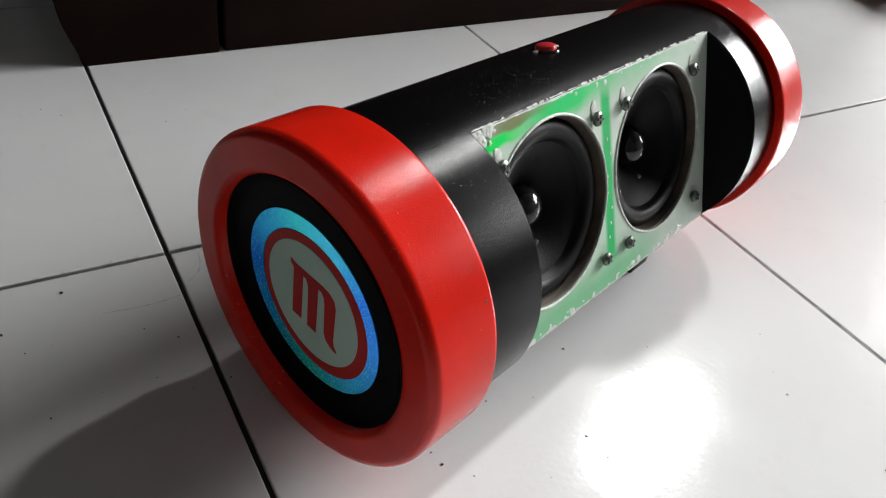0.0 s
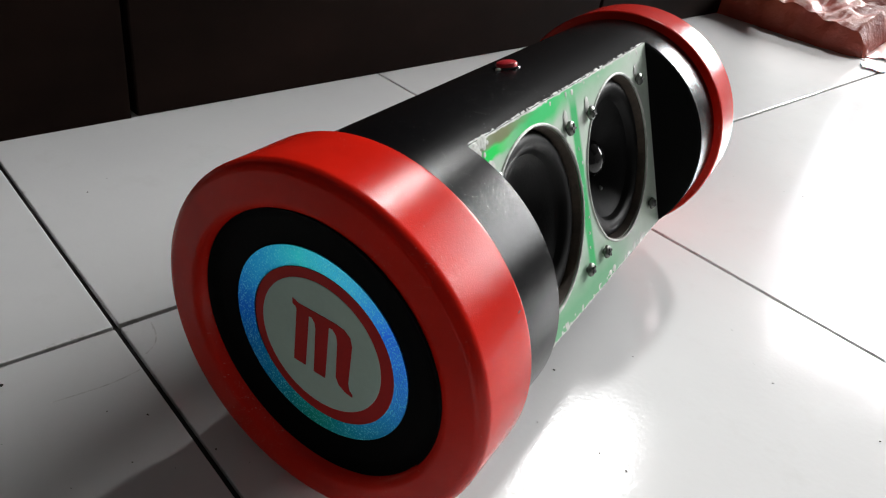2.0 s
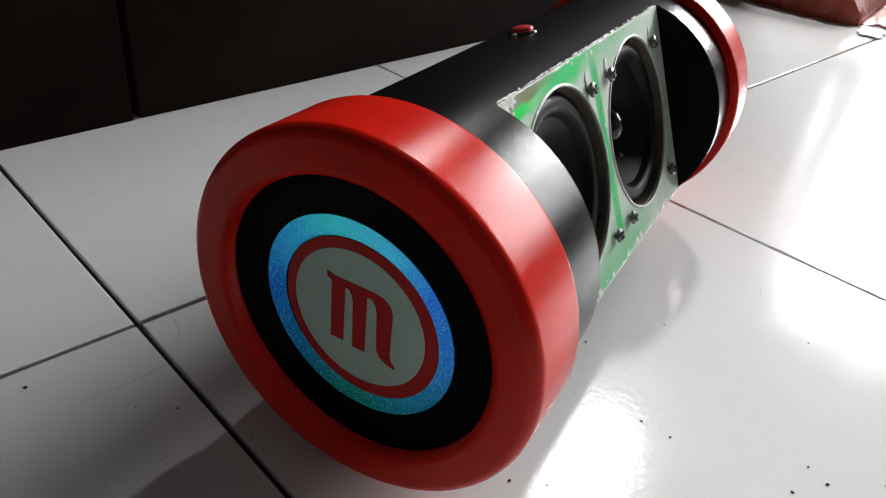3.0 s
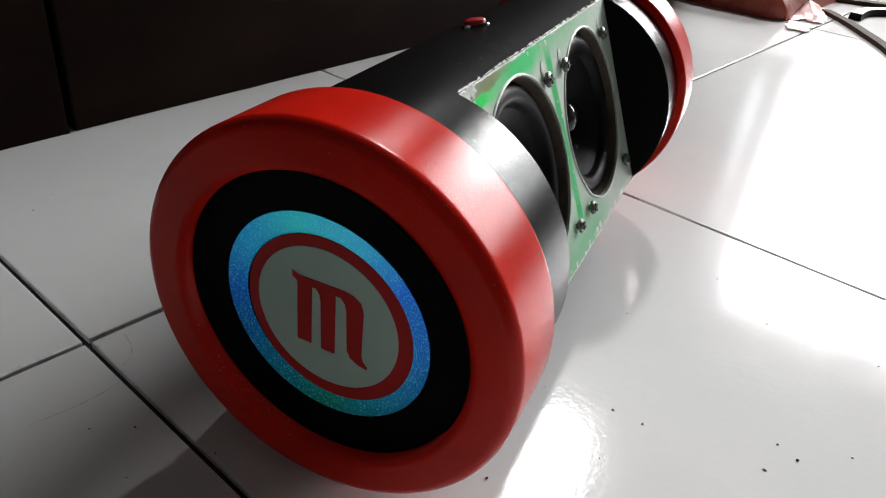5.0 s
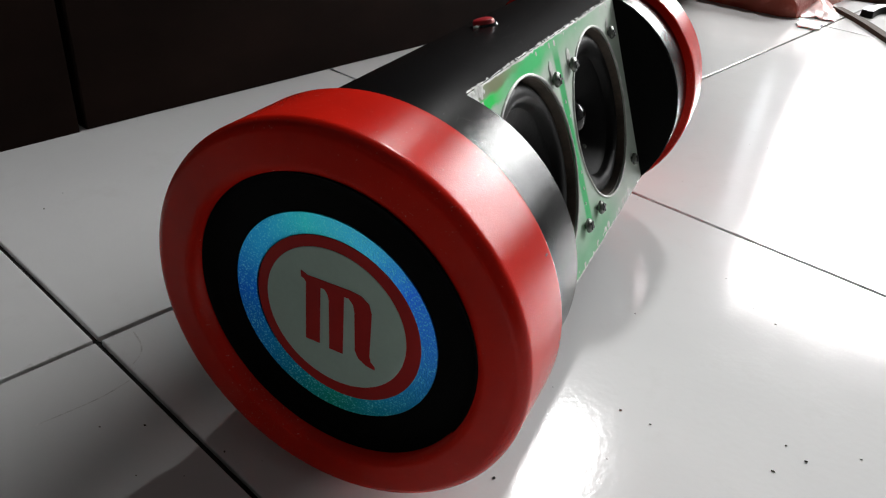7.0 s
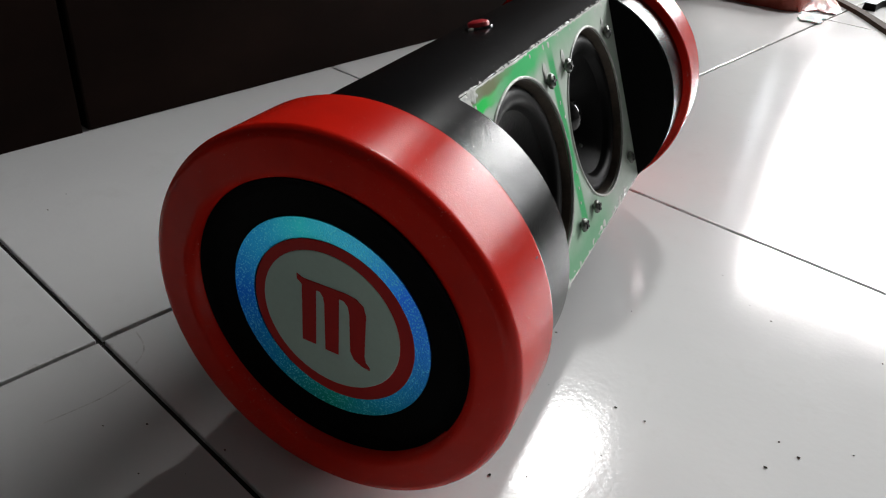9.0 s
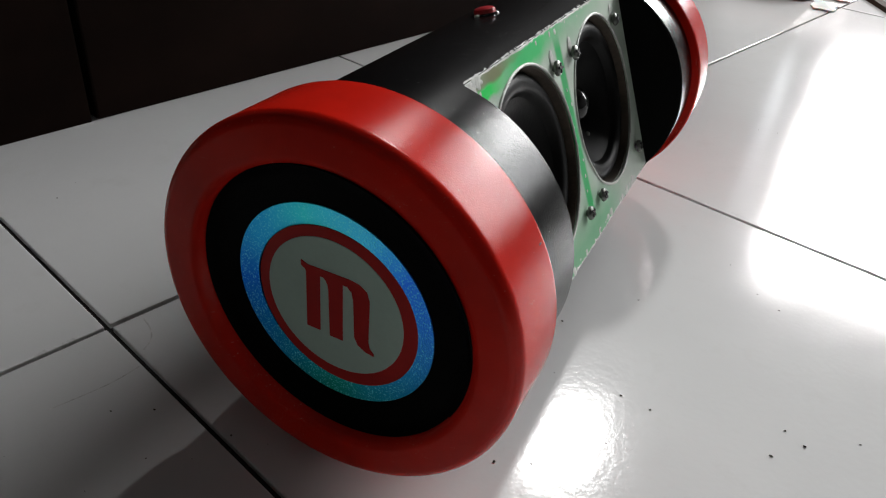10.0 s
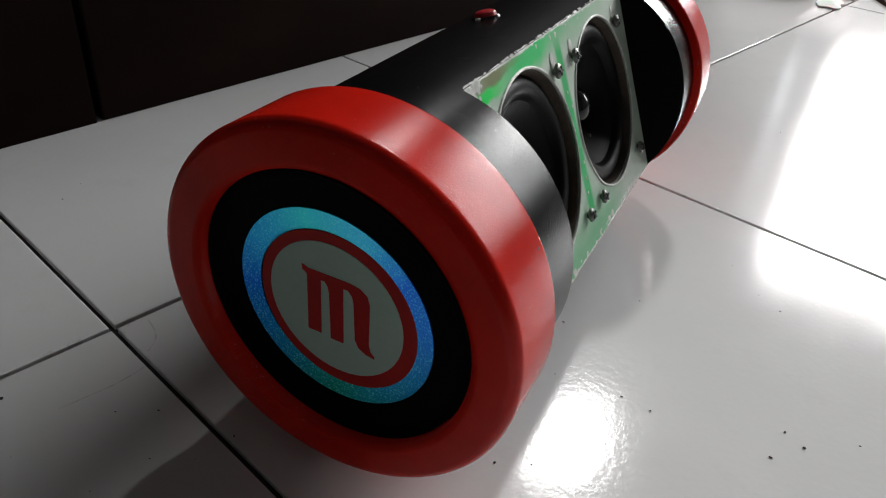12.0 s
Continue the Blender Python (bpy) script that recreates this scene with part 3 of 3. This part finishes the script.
def paint_nick(deg, y, size, seed):
    """A small dark chip in the paint of the cap's side."""
    a = radians(deg)
    bm = bmesh.new()
    blob(bm, (0, 0, 0), (size * 0.35, size, 0.00008), seed, 0.5)
    m = Matrix.Translation((CAP_R * math.cos(a), y, CAP_R * math.sin(a))) @ Matrix.Rotation(math.pi / 2 - a, 4, "Y")
    return part("paint_chip", bm, SLOT, cap_near, "tiny dark chip in the red paint", matrix=m)


paint_nick(29, 0.0255, 0.0009, 1.0)
paint_nick(3, 0.0262, 0.0006, 2.0)

SCREWS = [(0.0700, 0.0312), (0.1304, 0.0319), (0.1343, -0.0315), (0.0675, -0.0315), (0.1524, 0.0323), (0.1535, -0.0315), (0.2136, 0.0326), (0.2176, -0.0324)]


def screw(x, y, turn):
    m = PANEL @ Matrix.Translation((x, y, 0.0002)) @ Matrix.Rotation(turn, 4, "Z")
    prof = [(0.0014, -0.003), (0.0014, 0.0012), (0.0030, 0.0010), (0.0031, 0.0014), (0.0028, 0.0022), (0.0018, 0.0028), (0, 0.0030)]
    ob = part("screw", lathe(prof, 24, "Z"), STEEL, speaker, "cross-head steel screw", matrix=m)
    bm = bmesh.new()
    box(bm, (-0.0019, -0.00045, 0.0020), (0.0019, 0.00045, 0.0032))
    box(bm, (-0.00045, -0.0019, 0.0020), (0.00045, 0.0019, 0.00323))
    part("cross_slot", bm, SLOT, ob, "dark cross slot", smooth=False)
    return ob


for k, (sx, sy) in enumerate(SCREWS):
    screw(sx, sy, 0.5 + k * 0.9)
for k, (sx, sy) in enumerate(SCREWS):
    if sy > 0:
        bm = bmesh.new()
        blob(bm, (sx - 0.0004, sy + 0.0038, 0.0002), (0.0021, 0.0035, 0.00016), k + 2.5)
        part("glue_dab", bm, GLUE, speaker, "dried clear glue dab", matrix=PANEL)


def glue_seam(seed, lo, hi, side, wide):
    """A thin uneven ribbon of glue drawn over the joint of board and pipe, with a few lumps."""
    rnd = random.Random(seed)
    bm = bmesh.new()
    n = 260
    rows = []
    for k in range(n + 1):
        x = lo + (hi - lo) * k / n
        w = wide * (0.75 + 0.55 * noise.noise((x * 160, seed, 0)) + 0.25 * noise.noise((x * 700, seed, 3)))
        mid = SIDE - 0.0003 + 0.0005 * noise.noise((x * 90, seed, 7))
        h = 0.00010 + 0.00006 * noise.noise((x * 420, seed, 5))
        row = []
        for q in range(7):
            u = q / 6
            v = mid - w * 0.55 + w * u
            depth = -0.0022 if v > SIDE + 0.0006 else -0.0006 * max(0, (v - SIDE) / 0.0006) - 0.0001
            row.append(bm.verts.new((x, side * v, depth + h * math.sin(math.pi * u) + 0.00005 * noise.noise((x * 700, v * 900, seed)) * math.sin(math.pi * u) - (0.0008 if q in (0, 6) else 0))))
        rows.append(row)
    for a, b in zip(rows, rows[1:]):
        for q in range(6):
            bm.faces.new((a[q], a[q + 1], b[q + 1], b[q]))
    bm.faces.new(rows[0])
    bm.faces.new(rows[-1])
    for k in range(len(rows) - 1):
        bm.faces.new((rows[k][0], rows[k + 1][0], rows[k + 1][6], rows[k][6]))
    for k in range(48 if side < 0 else 12):
        r = rnd.uniform(0.0003, 0.0009) if side > 0 else rnd.uniform(0.0004, 0.0015)
        blob(bm, (rnd.uniform(lo, hi), side * (SIDE - rnd.uniform(0.0008, 0.0030)), 0.0), (r * rnd.uniform(0.8, 1.8), r * rnd.uniform(0.7, 1.8), r * 0.14), k * 1.3, 0.3, 2)
    return part("glue_seam", bm, GLUE, speaker, "uneven seam of dried clear glue", matrix=PANEL)


glue_seam(3, CUT_A + 0.001, CUT_B - 0.001, 1, 0.0042)
glue_seam(4, CUT_A + 0.002, CUT_B - 0.012, -1, 0.0024)


def corner_patch():
    rnd = random.Random(9)
    bm = bmesh.new()
    for k in range(26):
        blob(bm, (CUT_A + rnd.uniform(0.001, 0.010), SIDE - rnd.uniform(0.0005, 0.0065), 0.0002), (rnd.uniform(0.0008, 0.002), rnd.uniform(0.0006, 0.0016), rnd.uniform(0.00008, 0.00020)), k * 1.7, 0.35, 2)
    return part("glue_patch", bm, GLUE, speaker, "rough lump of dried glue in the corner", matrix=PANEL)


corner_patch()


def gap_glue():
    rnd = random.Random(13)
    bm = bmesh.new()
    for k in range(7):
        blob(bm, (0.1405 + rnd.uniform(-0.0025, 0.0025), 0.020 - k * 0.0072 + rnd.uniform(-0.002, 0.002), 0.0001), (0.0006, 0.0008, 0.00012), k * 2.1, 0.3, 2)
    return part("glue_drops", bm, GLUE, speaker, "small drops of dried glue", matrix=PANEL)


gap_glue()


def push_button():
    ang = math.atan2(0.0568, -0.0149)
    m = AXIS @ Matrix.Translation((0, 0.1368, 0)) @ Matrix.Rotation(math.pi / 2 - ang, 4, "Y") @ Matrix.Translation((0, 0, TUBE_R))
    base = part("button_collar", lathe([(0.0056, -0.002), (0.0058, 0.0000), (0.0054, 0.0005), (0.0048, 0.0006), (0.0046, 0.0004), (0.0046, -0.002)], 40, "Z"), GLOSS_BLACK, speaker, "glossy black button collar", matrix=m)
    part("button", lathe([(0.0044, -0.001), (0.0044, 0.0014), (0.0041, 0.0020), (0.0032, 0.0024), (0, 0.0025)], 40, "Z"), BUTTON_RED, base, "red round push button")
    for s in (-1, 1):
        bm = bmesh.new()
        blob(bm, (0.0006 * s, 0.0064 * s, 0.0001), (0.0012, 0.0010, 0.0007), 3.3 * s, 0.5)
        part("glue_dab", bm, GLUE, base, "dried clear glue dab")
    return base


push_button()


def foot(x, y, h):
    bm = bmesh.new()
    box(bm, (x - 0.006, y - 0.009, 0.0), (x + 0.006, y + 0.009, h), 0.0012)
    return part("foot", bm, RUBBER, speaker, "small black rubber foot")


for fx in (-0.027, 0.027):
    for fy in (0.075, 0.212):
        foot(fx, fy, 0.0212)

# ---------------------------------------------------------------- things beyond
def plastic_sack():
    """A folded red-orange sack lying on the floor, soft edges, its front in shade."""
    bm = bmesh.new()
    nx, ny, L, D, H = 96, 48, 0.318, 0.26, 0.034
    top, bottom = [], []
    for i in range(nx + 1):
        rt, rb = [], []
        for j in range(ny + 1):
            u, v = i / nx, j / ny
            p = Vector((u * L, v * D, 0))
            edge = min(1, u * 16, (1 - u) * 20) ** 0.5 * min(1, v * 14, (1 - v) * 8) ** 0.55
            h = edge * (H + 0.055 * max(0, v - 0.05 - 0.03 * noise.noise((u * 16, 1.5, 0))) ** 0.9 / 0.9 + 0.009 * noise.noise(p * 30) + 0.006 * noise.noise(p * 75))
            push = 0.004 * noise.noise(p * 55 + Vector((3, 1, 0))) * (1 if v < 0.1 else 0.4) - 0.9 * max(0, 0.06 - abs(v - 0.06)) * D
            push += 0.015 * max(0, (u - 0.86) / 0.14) ** 2 * (1 - v)
            rt.append(bm.verts.new((p.x, p.y + push, max(h, 0.0006))))
            rb.append(bm.verts.new((p.x, p.y + push, 0.0)))
        top.append(rt)
        bottom.append(rb)
    for g, flip in ((top, False), (bottom, True)):
        for i in range(nx):
            for j in range(ny):
                f = (g[i][j], g[i + 1][j], g[i + 1][j + 1], g[i][j + 1])
                bm.faces.new(f[::-1] if flip else f)
    for i in range(nx):
        for j in (0, ny):
            bm.faces.new((top[i][j], bottom[i][j], bottom[i + 1][j], top[i + 1][j]))
    for j in range(ny):
        for i in (0, nx):
            bm.faces.new((top[i][j], top[i][j + 1], bottom[i][j + 1], bottom[i][j]))
    m = Matrix.Translation((-0.205, 0.993, 0)) @ Matrix.Rotation(math.atan2(-0.30, 1.0), 4, "Z")
    ob = finish("plastic_sack", bm, SACK, matrix=m)
    return tagged(ob, "folded red-orange plastic sack lying on the tiles", "sack")


plastic_sack()


def film_scrap(name, at, size, seed, material, label):
    bm = bmesh.new()
    n = 14
    rows = []
    for i in range(n + 1):
        row = []
        for j in range(n + 1):
            u, v = i / n - 0.5, j / n - 0.5
            k = 1 + 0.3 * noise.noise((u * 3 + seed, v * 3, 0))
            z = 0.002 + size[2] * max(0, 1 - 2.1 * max(abs(u), abs(v))) + 0.12 * size[2] * abs(noise.noise((u * 7, v * 7, seed)))
            row.append(bm.verts.new((u * size[0] * k, v * size[1] * k, z)))
        rows.append(row)
    for i in range(n):
        for j in range(n):
            bm.faces.new((rows[i][j], rows[i + 1][j], rows[i + 1][j + 1], rows[i][j + 1]))
    r = bmesh.ops.extrude_face_region(bm, geom=bm.faces[:])
    for v in r["geom"]:
        if isinstance(v, bmesh.types.BMVert):
            v.co.z = max(0.0, v.co.z - 0.0015)
    ob = finish(name, bm, material, matrix=Matrix.Translation(at))
    return tagged(ob, label, "plastic wrapper")


film_scrap("plastic_wrapper", (0.126, 0.985, 0), (0.044, 0.11, 0.016), 2.0, PINK_FILM, "crumpled pink plastic wrapper beside the sack")
film_scrap("plastic_wrapper", (0.120, 0.890, 0), (0.026, 0.050, 0.003), 5.0, WHITE_FILM, "small crumpled white plastic scrap")


def strap(name, pts, wide, thick, material):
    """A flat band bent through the points, lying on the floor."""
    bm = bmesh.new()
    rows = []
    fine = []
    for k in range(len(pts) - 1):
        a, b = Vector(pts[k]), Vector(pts[k + 1])
        pa, pb = Vector(pts[max(0, k - 1)]), Vector(pts[min(len(pts) - 1, k + 2)])
        for s in range(8):
            t = s / 8
            fine.append(0.5 * ((2 * a) + (b - pa) * t + (2 * pa - 5 * a + 4 * b - pb) * t * t + (3 * a - pa - 3 * b + pb) * t ** 3))
    fine.append(Vector(pts[-1]))
    for k, p in enumerate(fine):
        d = (fine[min(k + 1, len(fine) - 1)] - fine[max(k - 1, 0)]).normalized()
        s = Vector((-d.y, d.x, 0)) * wide / 2
        rows.append([bm.verts.new(q) for q in (p - s, p - s * 0.9 + Vector((0, 0, thick)), p + s * 0.9 + Vector((0, 0, thick)), p + s)])
    for a, b in zip(rows, rows[1:]):
        for i in range(4):
            j = (i + 1) % 4
            bm.faces.new((a[i], a[j], b[j], b[i]))
    bm.faces.new(rows[0])
    bm.faces.new(rows[-1][::-1])
    return finish(name, bm, material)


belt = strap("leather_strap", [(0.150, 1.016, 0), (0.176, 0.963, 0), (0.198, 0.903, 0), (0.217, 0.845, 0), (0.228, 0.790, 0)], 0.014, 0.005, BROWN)
tagged(belt, "brown curved leather strap lying on the floor", "strap")
belt_two = strap("leather_strap", [(0.140, 1.125, 0), (0.190, 1.128, 0), (0.262, 1.142, 0)], 0.020, 0.006, BROWN)
tagged(belt_two, "short straight brown leather strap on the floor", "strap")
clip = strap("black_clip", [(0.186, 1.000, 0), (0.202, 1.050, 0), (0.240, 1.082, 0)], 0.016, 0.009, RUBBER)
tagged(clip, "black plastic clip between two brown straps", "clip")

for line in ([(-0.113, -0.039, 0), (-0.104, -0.018, 0), (-0.098, -0.002, 0), (-0.096, 0.010, 0)], [(-0.117, 0.033, 0), (-0.109, 0.029, 0), (-0.104, 0.024, 0), (-0.102, 0.018, 0)]):
    scuff = strap("floor_scuff", line, 0.0007, 0.00006, SCUFF)
    tagged(scuff, "faint grey curved scuff mark on white tile", "scuff mark", group="scuff marks on the tiles")

# ---------------------------------------------------------------- crumbs on the floor
CRUMBS = [(-0.1276, -0.0291, 3), (-0.1182, -0.0585, 2.4), (-0.103, -0.0557, 1.4), (-0.2322, 0.085, 1.3), (-0.2692, 0.039, 1.6), (-0.0411, -0.0003, 2.2), (-0.0866, -0.0129, 1.5),
          (-0.0738, -0.0044, 1.5), (-0.0661, -0.0426, 1), (-0.0663, -0.0625, 1.2), (0.0416, 0.1271, 1.6), (0.0500, 0.0920, 1.2), (0.0682, 0.1619, 1.2), (0.1299, 0.19, 1.3), (0.0467, 0.0363, 2.2),
          (0.0399, 0.0369, 1.5), (0.0377, 0.074, 1.5), (0.1396, 0.107, 1.6), (0.147, 0.102, 2.4), (0.136, 0.0905, 2.0), (0.1664, 0.1143, 1.2), (0.0781, 0.0932, 1.4), (0.0904, 0.0913, 1.3), (0.1786, 0.1828, 1.3), (-0.0367, -0.0061, 1.8)]


def crumbs():
    bm = bmesh.new()
    rnd = random.Random(21)
    for k, (x, y, s) in enumerate(CRUMBS):
        r = s * 0.00028
        blob(bm, (x, y, r * 0.4), (r * rnd.uniform(0.8, 1.7), r * rnd.uniform(0.6, 1.1), r * 0.6), k * 1.9, 0.6, 1)
    for k in range(90):
        x, y = rnd.uniform(-0.30, 0.35), rnd.uniform(-0.12, 0.6)
        r = rnd.uniform(0.00012, 0.00028)
        blob(bm, (x, y, r * 0.4), (r * rnd.uniform(0.8, 2.0), r, r * 0.6), k * 2.3, 0.6, 1)
    return tagged(finish("floor_crumbs", bm, DUST), "scattered dark dust crumbs on white tiles", "dust", kind="stuff")


crumbs()


# ---------------------------------------------------------------- floor tiles
def tile_mesh(long):
    """A bevelled tile, or one that is two or more joints long."""
    bm = bmesh.new()
    h = (TILE_W - JOINT) / 2
    box(bm, (-h, -h, -0.007), (h + (long - 1) * TILE_W, h, 0.0), 0.0005)
    bmesh.ops.recalc_face_normals(bm, faces=bm.faces)
    me = bpy.data.meshes.new("tile")
    bm.to_mesh(me)
    bm.free()
    for p in me.polygons:
        p.use_smooth = True
    for p in me.polygons:
        p.use_smooth = p.area < 0.001
    me.materials.append(TILE)
    return me


def cut_tile(me, m):
    """A copy of a tile mesh, cut off along the walls that it would run under."""
    bm = bmesh.new()
    bm.from_mesh(me)
    bmesh.ops.transform(bm, matrix=m, verts=bm.verts)
    for at, out in (((ROOM_W, 0, 0), (-1, 0, 0)), ((ROOM_E, 0, 0), (1, 0, 0)), ((0, ROOM_S, 0), (0, -1, 0)), ((0, ROOM_N, 0), (0, 1, 0))):
        geom = bm.verts[:] + bm.edges[:] + bm.faces[:]
        bmesh.ops.bisect_plane(bm, geom=geom, dist=1e-5, plane_co=at, plane_no=out, clear_outer=True)
    bmesh.ops.transform(bm, matrix=m.inverted(), verts=bm.verts)
    piece = bpy.data.meshes.new("tile")
    bm.to_mesh(piece)
    bm.free()
    piece.materials.append(TILE)
    return piece


def tiles():
    short, double = tile_mesh(1), tile_mesh(2)
    rnd = random.Random(2)
    spin = Matrix.Rotation(TURN, 4, "Z")
    for i in range(-16, 18):
        for j in range(-16, 18):
            if i == 2:
                continue
            p = CORNER + spin @ Vector(((i + 0.5) * TILE_W, (j + 0.5) * TILE_W, 0))
            tip = Matrix.Rotation(rnd.uniform(-0.0008, 0.0008), 4, "X") @ Matrix.Rotation(rnd.uniform(-0.0008, 0.0008), 4, "Y")
            m = Matrix.Translation(p) @ spin @ (tip if i != 1 else Matrix())
            me = double if i == 1 else short
            corners = [m @ v.co for v in me.vertices]
            inside = [ROOM_W < c.x < ROOM_E and ROOM_S < c.y < ROOM_N for c in corners]
            if not all(inside):
                me = cut_tile(me, m)
                if not me.polygons:
                    continue
            ob = new("tile", me)
            ob.matrix_basis = m
            ob.parent = floor


tiles()
